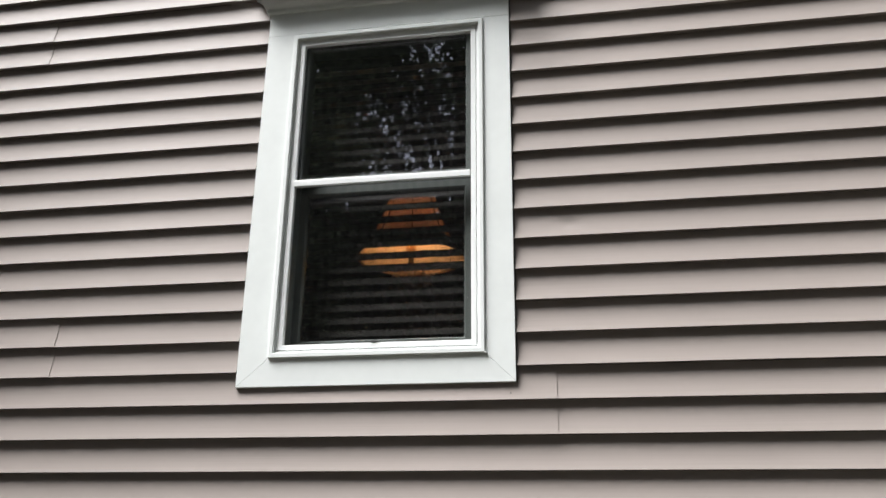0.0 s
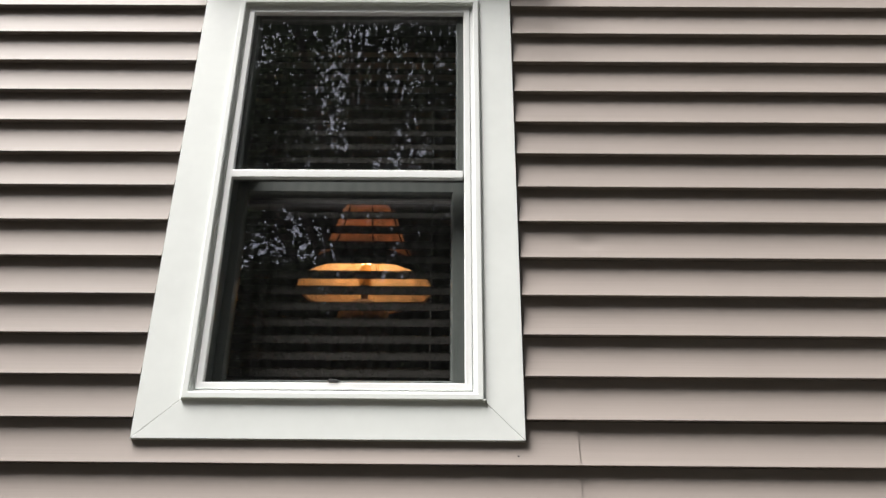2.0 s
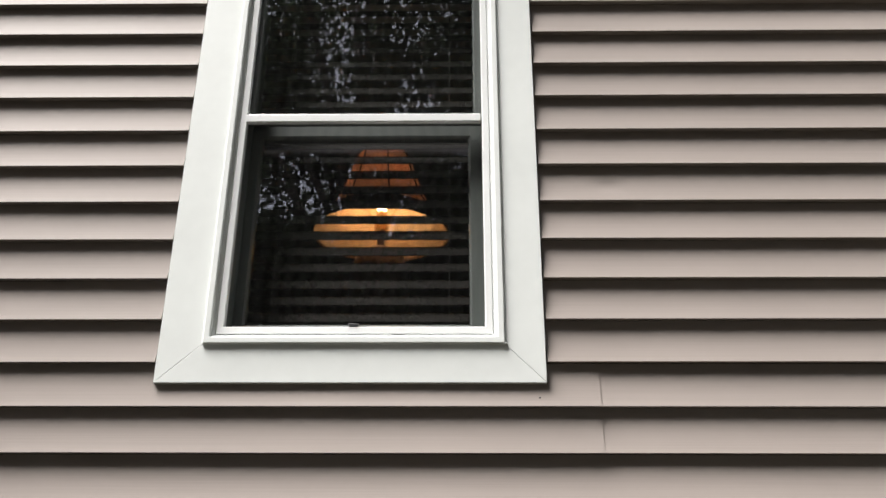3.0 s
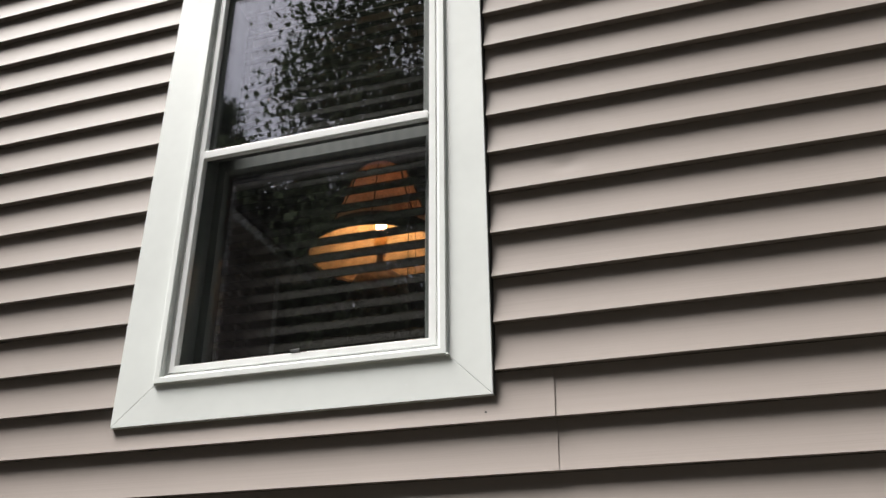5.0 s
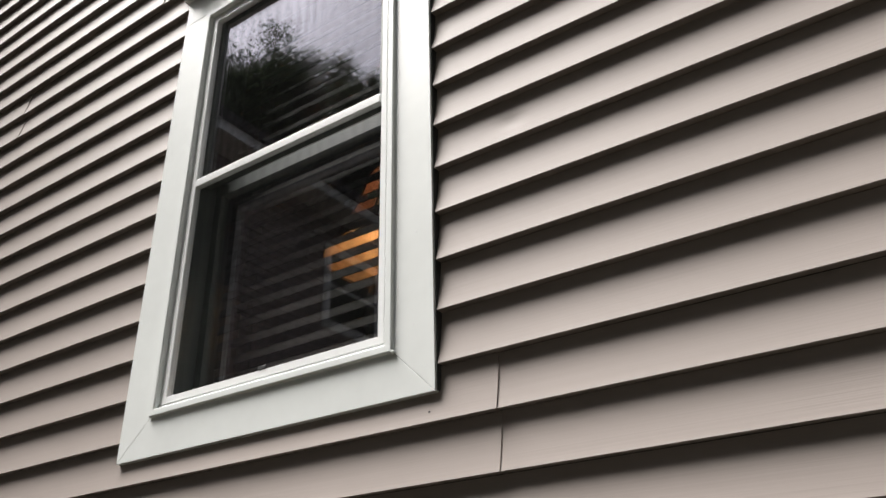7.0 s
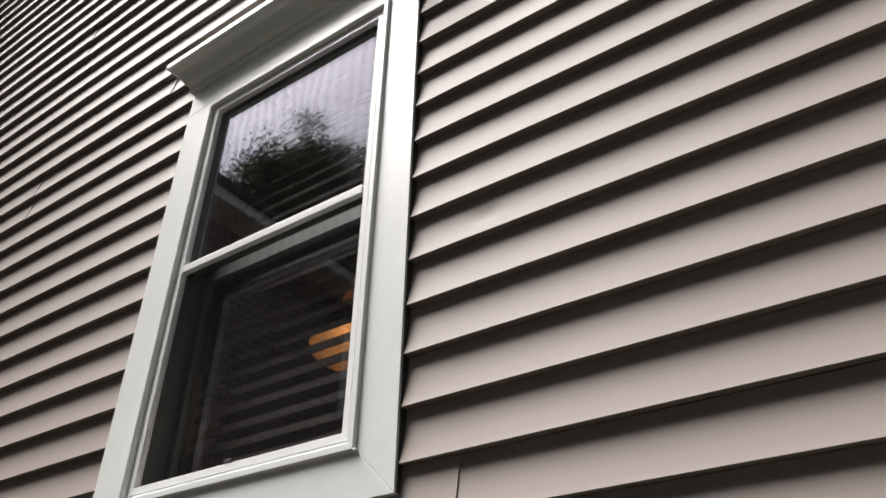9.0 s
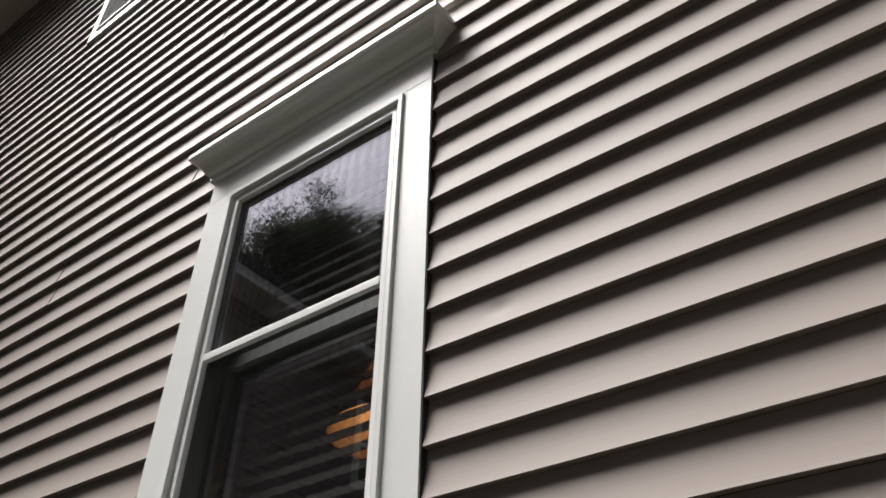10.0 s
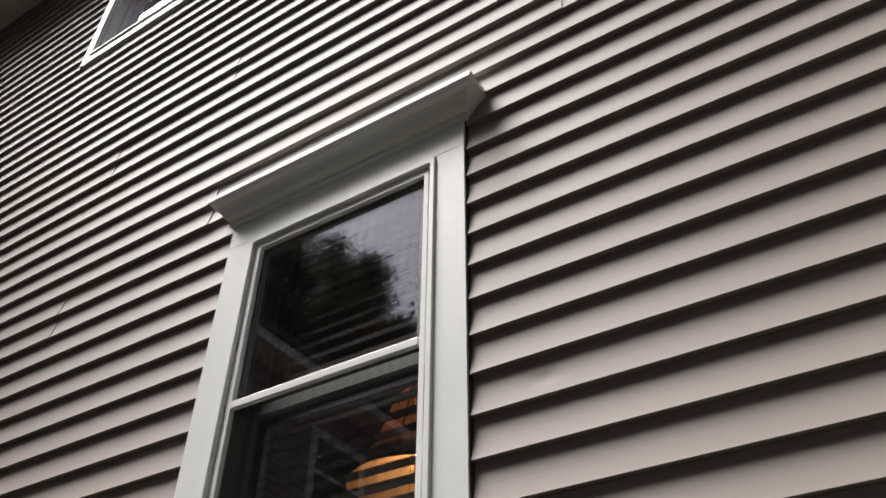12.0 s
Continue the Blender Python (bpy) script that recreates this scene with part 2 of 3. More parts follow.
def siding_panel(name, x0, x1, z, parent, proud=0.0, dent=None, seed=0.0):
    xs = list(np.linspace(x0, x1, max(2, int((x1 - x0) / 0.3) + 1)))
    if dent and x0 < dent[0] < x1:
        xs += [dent[0] + d for d in (-0.06, -0.04, -0.025, -0.012, 0, 0.012, 0.025, 0.04, 0.06)]
        xs.sort()
    verts, faces = [], []
    n = len(PROFILE)
    for x in xs:
        for i, (y, h) in enumerate(PROFILE):
            wob = 0.0012 * noise.noise((x * 1.1, z * 3.1 + h * 4, seed))
            lift = 0.0009 * noise.noise((x * 0.7 + 9, z * 2.3, seed))
            out = y - proud + wob
            if dent:
                out += 0.0035 * math.exp(-(((x - dent[0]) / 0.025) ** 2 + ((z + h - dent[1]) / 0.014) ** 2))
            verts.append((x, out, z + h + lift))
    for c in range(len(xs) - 1):
        for i in range(n - 1):
            a = c * n + i
            faces.append((a, a + 1, a + n + 1, a + n))
    # a turned-in end closes the joint side
    for c in (0, len(xs) - 1):
        base = len(verts)
        for i in range(n):
            x, y, zz = verts[c * n + i]
            verts.append((x, 0.002, zz))
        for i in range(n - 1):
            a = c * n + i
            faces.append((a, base + i, base + i + 1, a + 1) if c == 0 else (a, a + 1, base + i + 1, base + i))
    me = bpy.data.meshes.new(name)
    me.from_pydata(verts, [], faces)
    me.materials.append(VINYL)
    ob = new(name, me)
    ob.parent = parent
    return smooth(ob, 28)


def wall_box(name, x0, x1, y0, y1, z0, z1, mat, label):
    return tagged(part(name, box(x0, x1, y0, y1, z0, z1), mat), label, "wall", kind="structure")


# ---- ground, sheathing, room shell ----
# ground is out of view; darkened to keep siding undersides dark
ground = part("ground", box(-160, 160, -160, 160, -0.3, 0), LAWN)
tagged(ground, "unseen grass round the house, its colour darkened for shade", "ground", kind="structure")

wall_south = empty("wall_south", (0, 0, 0))
tagged(wall_south, "house wall clad in taupe vinyl lap siding", "wall", kind="structure")
S0, S1 = 0.003, 0.20        # sheathing front and back
OPEN = [(-0.300, 0.380, 2.240, 3.425), (UX0 + 0.062, UX1 - 0.065, UZ0 + 0.067, UZ1 - 0.06)]
# sheathing is coloured near black so that reveals and gaps look unlit
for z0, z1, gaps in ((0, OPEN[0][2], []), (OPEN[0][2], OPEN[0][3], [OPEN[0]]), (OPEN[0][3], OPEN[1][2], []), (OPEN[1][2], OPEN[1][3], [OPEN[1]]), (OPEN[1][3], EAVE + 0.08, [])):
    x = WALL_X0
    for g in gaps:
        part("sheathing", box(x, g[0], S0, S1, z0, z1), JOINT_AND_SHADE, wall_south, "sheathing behind the siding, coloured dark to look unlit")
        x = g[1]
    part("sheathing", box(x, WALL_X1, S0, S1, z0, z1), JOINT_AND_SHADE, wall_south, "sheathing behind the siding, coloured dark to look unlit")
part("foundation", box(WALL_X0, WALL_X1, -0.01, 0.003, 0, 0.36, 0.004), JOINT_AND_SHADE, wall_south, "grey concrete foundation")

# rooms behind the two windows
RX0, RX1, RY1 = -2.6, 2.8, 4.2
wall_box("wall_room_north", RX0, RX1, RY1, RY1 + 0.1, 1.2, 3.8, PLASTER, "plain plaster wall of the dark room")
wall_box("wall_room_west", RX0 - 0.1, RX0, S1, RY1 + 0.1, 1.2, 3.8, PLASTER, "plain plaster wall of the dark room")
wall_box("wall_room_east", RX1, RX1 + 0.1, S1, RY1 + 0.1, 1.2, 3.8, PLASTER, "plain plaster wall of the dark room")
tagged(part("floor", box(RX0, RX1, S1, RY1, 1.1, 1.2), FLOOR), "dark oak floor of the room", "floor", kind="structure")
tagged(part("ceiling", box(RX0, RX1, S1, RY1, 3.8, 3.9), CEIL), "plain plaster ceiling of the room", "ceiling", kind="structure")
wall_box("wall_upper_north", -3.6, 0.2, 3.0, 3.1, 4.4, 6.82, PLASTER, "plain plaster wall of the upstairs room")
wall_box("wall_upper_west", -3.7, -3.6, S1, 3.1, 4.4, 6.82, PLASTER, "plain plaster wall of the upstairs room")
wall_box("wall_upper_east", 0.2, 0.3, S1, 3.1, 4.4, 6.82, PLASTER, "plain plaster wall of the upstairs room")
tagged(part("floor_upper", box(-3.6, 0.2, S1, 3.0, 4.3, 4.4), FLOOR), "oak floor of the upstairs room", "floor", kind="structure")
tagged(part("ceiling_upper", box(-3.6, 0.2, S1, 3.0, 6.82, 6.9), CEIL), "plaster ceiling of the upstairs room", "ceiling", kind="structure")


# ---- windows ----
def casing(win, x0, x1, z0, z1, bx0, bx1, bz0, bz1, head, front=-0.025):
    """Flat white boards round an opening; mitred below, butted under the head board."""
    g = 0.00025
    part("casing_board", prism([(x0, z0 + g), (bx0 + 0.004, bz0 + 0.004 + g), (bx0 + 0.004, head - g), (x0, head - g)], front, 0.002, 0.001), WHITE, win, "white side casing board")
    part("casing_board", prism([(x1, z0 + g), (bx1 - 0.004, bz0 + 0.004 + g), (bx1 - 0.004, head - g), (x1, head - g)], front, 0.002, 0.001), WHITE, win, "white side casing board")
    part("casing_board", prism([(x0 + g, z0), (x1 - g, z0), (bx1 - 0.004 - g, bz0 + 0.004), (bx0 + 0.004 + g, bz0 + 0.004)], front, 0.002, 0.001), WHITE, win, "white bottom casing board")
    part("casing_board", box(x0, x1, front, 0.002, head + g, z1, 0.0015), WHITE, win, "white head casing board")
    # thin near-black strips that stand for the shade in the groove beside each board
    for x in (x0 - 0.002, x1):
        part("groove_shade_strip", box(x, x + 0.002, -0.0195, 0.002, z0 + 0.002, z1), JOINT_AND_SHADE, win, "dark strip that paints shade into the groove beside the board")
    part("joint", ring(x0 + 0.004, x1 - 0.004, z0 + 0.004, z1 - 0.004, [(0, -0.001), (bx0 - x0 + 0.004, -0.001), (bx0 - x0 + 0.004, 0.0025), (0, 0.0025)]), JOINT_AND_SHADE, win, "grey joint filler behind the boards")


def double_hung(win, bx0, bx1, bz0, bz1, mid, sash_mat):
    """Bead, tracks, jambs, two sashes with panes."""
    part("stop_bead", ring(bx0, bx1, bz0, bz1, [(0, -0.023), (0.0012, -0.0315), (0.003, -0.033), (0.015, -0.033), (0.0175, -0.0305), (0.018, 0.10), (0, 0.10)]), WHITE, win, "white raised stop bead")
    part("track", ring(bx0 + 0.018, bx1 - 0.018, bz0 + 0.018, bz1 - 0.018, [(0, -0.019), (0.0068, -0.019), (0.0072, -0.0185), (0.0072, 0.10), (0, 0.10)]), WHITE_VINYL, win)
    ix0, ix1, iz0, iz1 = bx0 + 0.044, bx1 - 0.05, bz0 + 0.045, bz1 - 0.039
    part("jamb_liner", ring(bx0 + 0.025, bx1 - 0.025, bz0 + 0.025, bz1 - 0.025, [(0, -0.004), (0.0185, -0.004), (0.0185, 0.105), (0, 0.105)]), sash_mat, win, "dark grey jamb liner")
    # upper sash stands nearer the outside, lower one behind it
    up = part("upper_sash", ring(ix0 - 0.012, ix1 + 0.012, mid - 0.008, iz1 + 0.016, [(0, -0.0045), (0.023, -0.0045), (0.026, 0.0), (0.027, 0.004), (0.027, 0.022), (0, 0.022)]), sash_mat, win, "dark grey upper sash")
    part("pane", box(ix0 + 0.010, ix1 - 0.010, 0.001, 0.007, mid + 0.014, iz1 - 0.006), GLASS, up, "clear reflecting glass")
    lo = part("lower_sash", ring(ix0 - 0.012, ix1 + 0.012, iz0 - 0.012, mid + 0.012, [(0, 0.046), (0.034, 0.046), (0.038, 0.053), (0.040, 0.060), (0.040, 0.074), (0, 0.074)]), sash_mat, win, "dark grey lower sash")
    part("pane", box(ix0 + 0.024, ix1 - 0.024, 0.058, 0.064, iz0 + 0.024, mid - 0.024), GLASS, lo, "clear reflecting glass")
    for ob in (up, lo):
        for c in ob.children:
            c.visible_shadow = False
    return ix0, ix1, iz0, iz1


window_1 = empty("window_1", (0, 0, 0))
tagged(window_1, "double-hung window with broad white casing and crown", "window", kind="structure")
casing(window_1, CX0, CX1, CZ0, CZ1, BX0, BX1, BZ0, BZ1, HEAD)
IX0, IX1, IZ0, IZ1 = double_hung(window_1, BX0, BX1, BZ0, BZ1, 2.848, SASH)

# full insect screen: white frame, cross bar, mesh, pull tab
MIDBAR = 2.840
screen = part("screen_frame", ring(BX0 + 0.0265, BX1 - 0.0265, BZ0 + 0.0265, BZ1 - 0.0265, [(0, -0.0195), (0.002, -0.021), (0.0155, -0.021), (0.0175, -0.018), (0.0175, -0.006), (0, -0.006)]), WHITE_VINYL, window_1, "white insect screen frame")
part("cross_bar", box(IX0 - 0.003, IX1 + 0.003, -0.0215, -0.006, MIDBAR - 0.0115, MIDBAR + 0.0115, 0.002), WHITE_VINYL, screen, "white screen cross bar")
mesh_ob = part("screen_mesh", box(IX0 - 0.001, IX1 + 0.001, -0.0125, -0.0122, IZ0 - 0.001, IZ1 + 0.001), SCREEN, screen, "fine dark insect mesh")
part("pull_tab", box(0.029, 0.051, -0.0225, -0.018, IZ0 - 0.001, IZ0 + 0.006, 0.0008), BLACK, screen, "small black pull tab")

# crown moulding with mitred returns
CROWN = [(0.0, 3.534), (0.010, 3.534), (0.0125, 3.537), (0.0125, 3.546), (0.0095, 3.549), (0.011, 3.553), (0.020, 3.557), (0.027, 3.564), (0.033, 3.574),
         (0.040, 3.587), (0.049, 3.598), (0.060, 3.605), (0.066, 3.607), (0.066, 3.611), (0.075, 3.612), (0.076, 3.614), (0.076, 3.632), (0.074, 3.634)]


def crown_bmesh(x0, x1, front, profile, spread):
    bm = bmesh.new()
    rows = []
    for o, z in profile:
        s = o * spread
        rows.append([bm.verts.new(c) for c in ((x0 - s, 0.002, z), (x0 - s, front - o, z), (x1 + s, front - o, z), (x1 + s, 0.002, z))])
    for a, b in zip(rows, rows[1:]):
        for i in range(3):
            bm.faces.new((a[i], a[i + 1], b[i + 1], b[i]))
    bm.faces.new(rows[-1])
    bm.faces.new(rows[0][::-1])
    bmesh.ops.recalc_face_normals(bm, faces=bm.faces[:])
    return bm


smooth(part("crown_moulding", crown_bmesh(CX0 - 0.001, CX1 + 0.001, -0.025, CROWN, 0.86), WHITE, window_1, "white crown moulding over the head"), 9)
# nail heads and worn paint flecks
for x, z in ((-0.357, 2.53), (-0.368, 2.86), (0.44, 2.47), (0.432, 2.28), (0.43, 3.05), (-0.33, 2.205), (-0.10, 2.175), (0.30, 2.18), (-0.365, 3.28)):
    part("nail_head", tube((x, -0.0256, z), (x, -0.0240, z), 0.0018), WHITE_VINYL, window_1)

# a caulk lump at the bead's corner and a small nail hole in the siding below
cl = bmesh.new()
bmesh.ops.create_icosphere(cl, subdivisions=2, radius=1, matrix=Matrix.Translation((BX1 - 0.001, -0.027, BZ0 + 0.001)) @ Matrix.Diagonal((0.006, 0.006, 0.004, 1)))
smooth(part("caulk_lump", cl, WHITE, window_1, "white caulk lump at the bead corner"))
part("nail_hole", tube((0.462, -0.0205, 2.112), (0.462, -0.0178, 2.112), 0.002), BLACK, wall_south, "small dark nail hole")

# ---- blind behind the main window ----
blind = empty("window_blind", (0.04, 0.11, 3.40))
tagged(blind, "dark wooden venetian blind, slats tilted half open", "blind")
blind.matrix_world = Matrix.Translation((0.04, 0.11, 3.40))


def slat_mesh():
    bm = bmesh.new()
    w, half = 0.016, 0.338
    rows = []
    for f in (-1, -0.5, 0, 0.5, 1):
        z = 0.0022 * (1 - f * f)
        rows.append([(x, f * w, z + t) for t in (0, 0.0028) for x in (-half, half)])
    vs = [[bm.verts.new(c) for c in r] for r in rows]
    for a, b in zip(vs, vs[1:]):
        bm.faces.new((a[0], a[1], b[1], b[0]))
        bm.faces.new((a[3], a[2], b[2], b[3]))
        bm.faces.new((a[0], b[0], b[2], a[2]))
        bm.faces.new((a[1], a[3], b[3], b[1]))
    for r in (vs[0], vs[-1]):
        bm.faces.new((r[0], r[2], r[3], r[1]))
    bmesh.ops.recalc_face_normals(bm, faces=bm.faces[:])
    return bm


first = part("slat", slat_mesh(), SLAT, blind)
first.location = (0, 0, 2.608 - 3.40 - 7 * 0.0445)
first.rotation_euler = (radians(64), 0, 0)
for i in range(1, 25):
    s = first.copy()
    scene.collection.objects.link(s)
    s.location = (random.uniform(-0.002, 0.002), 0, 2.608 - 3.40 + (i - 7) * 0.0445 + random.uniform(-0.0012, 0.0012))
    s.rotation_euler = (radians(64 + random.uniform(-2.5, 2.5)), 0, 0)
part("head_rail", box(-0.335, 0.335, -0.028, 0.028, -0.02, 0.03, 0.002), SLAT, blind, "dark wooden head rail")
part("bottom_rail", box(-0.335, 0.335, -0.025, 0.025, -1.135, -1.12, 0.003), SLAT, blind, "dark wooden bottom rail")
for x in (-0.22, 0.22):
    for y in (-0.027, 0.027):
        part("ladder_cord", tube((x, y, -1.12), (x, y, -0.02), 0.0009), CORD, blind)

# ---- lamp on a side table ----
LX, LY = 0.052, 0.428
lamp = empty("table_lamp", (LX, LY, 2.16))
tagged(lamp, "lit table lamp with amber panelled bell shade", "lamp")
lamp.matrix_world = Matrix.Translation((LX, LY, 2.16))


def shade_r(f):
    """Radius of the bell shade from its top (0) to its rim (1)."""
    return 0.050 + 0.030 * min(1.0, f * 7) ** 0.5 + 0.125 * (0.52 * f + 0.48 * f ** 2.8)


RIM, TOP, PANELS = 2.711 - 2.16, 2.996 - 2.16, 8
shade = part("shade_ring", lathe([(0.048, TOP - 0.004), (0.052, TOP - 0.004), (0.053, TOP + 0.003), (0.048, TOP + 0.003), (0.048, TOP - 0.004)], 0, 0), BRONZE, lamp, "dark bronze top ring of the shade")
for k in range(PANELS):
    a0, a1 = 2 * math.pi * (k + 0.28) / PANELS, 2 * math.pi * (k + 1.28) / PANELS
    bm = bmesh.new()
    grid = []
    for j in range(13):
        f = (j / 12) ** 1.5
        r, z = shade_r(f), TOP + (RIM - TOP) * f
        grid.append([bm.verts.new((r * math.cos(a0 + (a1 - a0) * i / 4), r * math.sin(a0 + (a1 - a0) * i / 4), z)) for i in range(5)])
    for a, b in zip(grid, grid[1:]):
        for i in range(4):
            bm.faces.new((a[i], a[i + 1], b[i + 1], b[i]))
    smooth(part("shade_panel", bm, AMBER, shade, "glowing amber shade panel"))
    bm = bmesh.new()
    for j in range(8):
        p0, p1 = [Vector(((shade_r(f) + 0.0025) * math.cos(a0), (shade_r(f) + 0.0025) * math.sin(a0), TOP + (RIM - TOP) * f)) for f in ((j / 8) ** 1.5, ((j + 1) / 8) ** 1.5)]
        m = Matrix.Translation((p0 + p1) / 2) @ (p1 - p0).to_track_quat("Z", "Y").to_matrix().to_4x4()
        bmesh.ops.create_cone(bm, cap_ends=True, segments=6, radius1=0.0024, radius2=0.0024, depth=(p1 - p0).length, matrix=m)
    part("shade_rib", bm, BRONZE, shade, "dark shade rib")
rr = shade_r(1)
bm = lathe([(shade_r(f) + 0.004, TOP + (RIM - TOP) * f) for f in (0.8, 0.85, 0.9, 0.95, 1.0)], 0, 0, 48)
smooth(part("valance", bm, VALANCE, shade, "dark brown fabric band round the shade's edge"))
part("rim_band", lathe([(rr - 0.002, RIM - 0.005), (rr + 0.002, RIM - 0.005), (rr + 0.002, RIM + 0.003), (rr - 0.002, RIM + 0.003), (rr - 0.002, RIM - 0.005)], 0, 0, 48), BRONZE, shade, "dark rim band")
smooth(part("lamp_body", lathe([(0.0, 0.0), (0.075, 0.0), (0.078, 0.012), (0.05, 0.03), (0.035, 0.06), (0.05, 0.14), (0.078, 0.25), (0.092, 0.35), (0.090, 0.42), (0.072, 0.475), (0.036, 0.502), (0.012, 0.510), (0.010, 0.555), (0.0, 0.555)], 0, 0), BRONZE, lamp, "dark bronze vase-shaped body"))
smooth(part("socket", lathe([(0.0, 0.555), (0.017, 0.555), (0.019, 0.565), (0.019, 0.60), (0.015, 0.625), (0.0, 0.625)], 0, 0, 20), BRASS, lamp, "brass bulb socket"))
part("pull_chain", tube((0.018, -0.022, 0.50), (0.018, -0.019, 0.58), 0.0012, steps=6), BRASS, lamp, "thin pull chain")
smooth(part("bulb", lathe([(0.0, 0.625), (0.013, 0.63), (0.016, 0.65), (0.028, 0.68), (0.032, 0.70), (0.027, 0.725), (0.014, 0.74), (0.0, 0.743)], 0, 0, 16), BULB, lamp, "glowing warm bulb"))
for s in (-1, 1):
    bm = bmesh.new()
    pts = [Vector((s * x, 0, z)) for x, z in ((0.02, 0.59), (0.05, 0.65), (0.055, 0.72), (0.03, 0.80), (0.0, 0.826))]
    for p0, p1 in zip(pts, pts[1:]):
        m = Matrix.Translation((p0 + p1) / 2) @ (p1 - p0).to_track_quat("Z", "Y").to_matrix().to_4x4()
        bmesh.ops.create_cone(bm, cap_ends=True, segments=6, radius1=0.002, radius2=0.002, depth=(p1 - p0).length, matrix=m)
    part("harp", bm, BRASS, lamp, "brass wire harp")
for k in range(4):
    a = math.pi / 2 * k + 0.3
    part("spider_arm", tube((0, 0, TOP), (0.050 * math.cos(a), 0.050 * math.sin(a), TOP), 0.002, steps=6), BRASS, lamp)
smooth(part("finial", lathe([(0, TOP), (0.008, TOP + 0.002), (0.010, TOP + 0.012), (0.005, TOP + 0.022), (0, TOP + 0.026)], 0, 0, 16), BRASS, lamp, "brass finial"))

table = empty("side_table", (LX, 0.52, 1.2))
table.matrix_world = Matrix.Translation((LX, 0.52, 1.2))
tagged(table, "tall walnut side table under the lamp", "table")
part("tabletop", box(-0.26, 0.26, -0.24, 0.24, 0.93, 0.96, 0.004), TABLE, table)
part("apron", box(-0.23, 0.23, -0.21, 0.21, 0.85, 0.93, 0.002), TABLE, table)
for sx in (-1, 1):
    for sy in (-1, 1):
        part("leg", tube((sx * 0.21, sy * 0.19, 0), (sx * 0.21, sy * 0.19, 0.85), 0.016, 0.024, 12), TABLE, table)

# ---- upstairs window ----
window_2 = empty("window_2")
tagged(window_2, "upstairs double-hung window in plain white casing", "window", kind="structure")
casing(window_2, UX0, UX1, UZ0, UZ1, UX0 + 0.062, UX1 - 0.062, UZ0 + 0.066, UZ1 - 0.066, UZ1 - 0.064)
double_hung(window_2, UX0 + 0.062, UX1 - 0.062, UZ0 + 0.066, UZ1 - 0.066, 6.14, WHITE_VINYL)
curtain = empty("curtain", (-1.59, 0.15, 5.545))
tagged(curtain, "pale grey gathered curtain behind the upstairs window", "curtain")
curtain.matrix_world = Matrix.Translation((-1.59, 0.15, 5.545))
for x0, x1 in ((-0.36, -0.12), (0.16, 0.36)):
    bm = bmesh.new()
    cols = 60
    prev = None
    for i in range(cols + 1):
        x = x0 + (x1 - x0) * i / cols
        y = 0.018 * math.sin(i * 0.9) + 0.006 * math.sin(i * 2.3 + 1)
        cur = [bm.verts.new((x, y + 0.004 * math.sin(z * 5), z)) for z in (0.02, 0.4, 0.8, 1.0, 1.14)]
        if prev:
            for a in range(4):
                bm.faces.new((prev[a], cur[a], cur[a + 1], prev[a + 1]))
        prev = cur
    drape = smooth(part("curtain_panel", bm, CURTAIN, curtain), 80)
    drape.modifiers.new("thickness", "SOLIDIFY").thickness = 0.002
part("curtain_rod", tube((-0.4, 0, 1.15), (0.4, 0, 1.15), 0.008, steps=10), BRASS, curtain, "brass curtain rod")

# ---- eaves, roof ----
def slab(points, x0, x1, mat, name, label, cat="trim"):
    """A profile in y-z drawn out along x."""
    bm = bmesh.new()
    a = [bm.verts.new((x0, y, z)) for y, z in points]
    b = [bm.verts.new((x1, y, z)) for y, z in points]
    bm.faces.new(a)
    bm.faces.new(b[::-1])
    for i in range(len(points)):
        j = (i + 1) % len(points)
        bm.faces.new((a[j], a[i], b[i], b[j]))
    bmesh.ops.recalc_face_normals(bm, faces=bm.faces[:])
    return tagged(part(name, bm, mat), label, cat, kind="structure")


slab([(-0.30, EAVE), (0.0, EAVE), (0.0, EAVE + 0.02), (-0.30, EAVE + 0.02)], WALL_X0 + 0.42, WALL_X1 + 0.4, SOFFIT, "soffit", "putty-coloured boxed eave soffit")
slab([(-0.33, EAVE - 0.02), (-0.30, EAVE - 0.02), (-0.30, EAVE + 0.19), (-0.33, EAVE + 0.19)], WALL_X0 + 0.42, WALL_X1 + 0.4, WHITE, "fascia", "white fascia board under the roof edge")
slab([(-0.39, EAVE + 0.191), (5.0, EAVE + 3.4), (5.0, EAVE + 3.5), (-0.39, EAVE + 0.29)], WALL_X0 + 0.42, WALL_X1 + 0.6, ROOF, "roof", "dark asphalt shingle roof slope", "roof")

# ---- wing of the house that stands out beside the wall ----
WING_Y0 = -9.0
wing = empty("wall_west", (WALL_X0, 0, 0))
wing.matrix_world = Matrix.Translation((WALL_X0, 0, 0)) @ Matrix.Rotation(radians(90), 4, "Z")
tagged(wing, "side wing of the house in taupe lap siding", "wall", kind="structure")
part("sheathing", box(WING_Y0, 0.2, 0.003, 0.2, 0, EAVE + 0.05), JOINT_AND_SHADE, wing, "sheathing behind the siding, coloured dark to look unlit")
part("end_wall", box(WING_Y0, WING_Y0 + 0.15, 0.2, 5.0, 0, EAVE + 0.05), VINYL, wing, "taupe end wall of the wing")
row = siding_panel("siding_panel", WING_Y0, -0.02, 0.0, wing)
row.location.z = Z0 - 22 * P
for m in range(-10, 22):
    r = row.copy()
    scene.collection.objects.link(r)
    r.location.z = Z0 + 2 * m * P
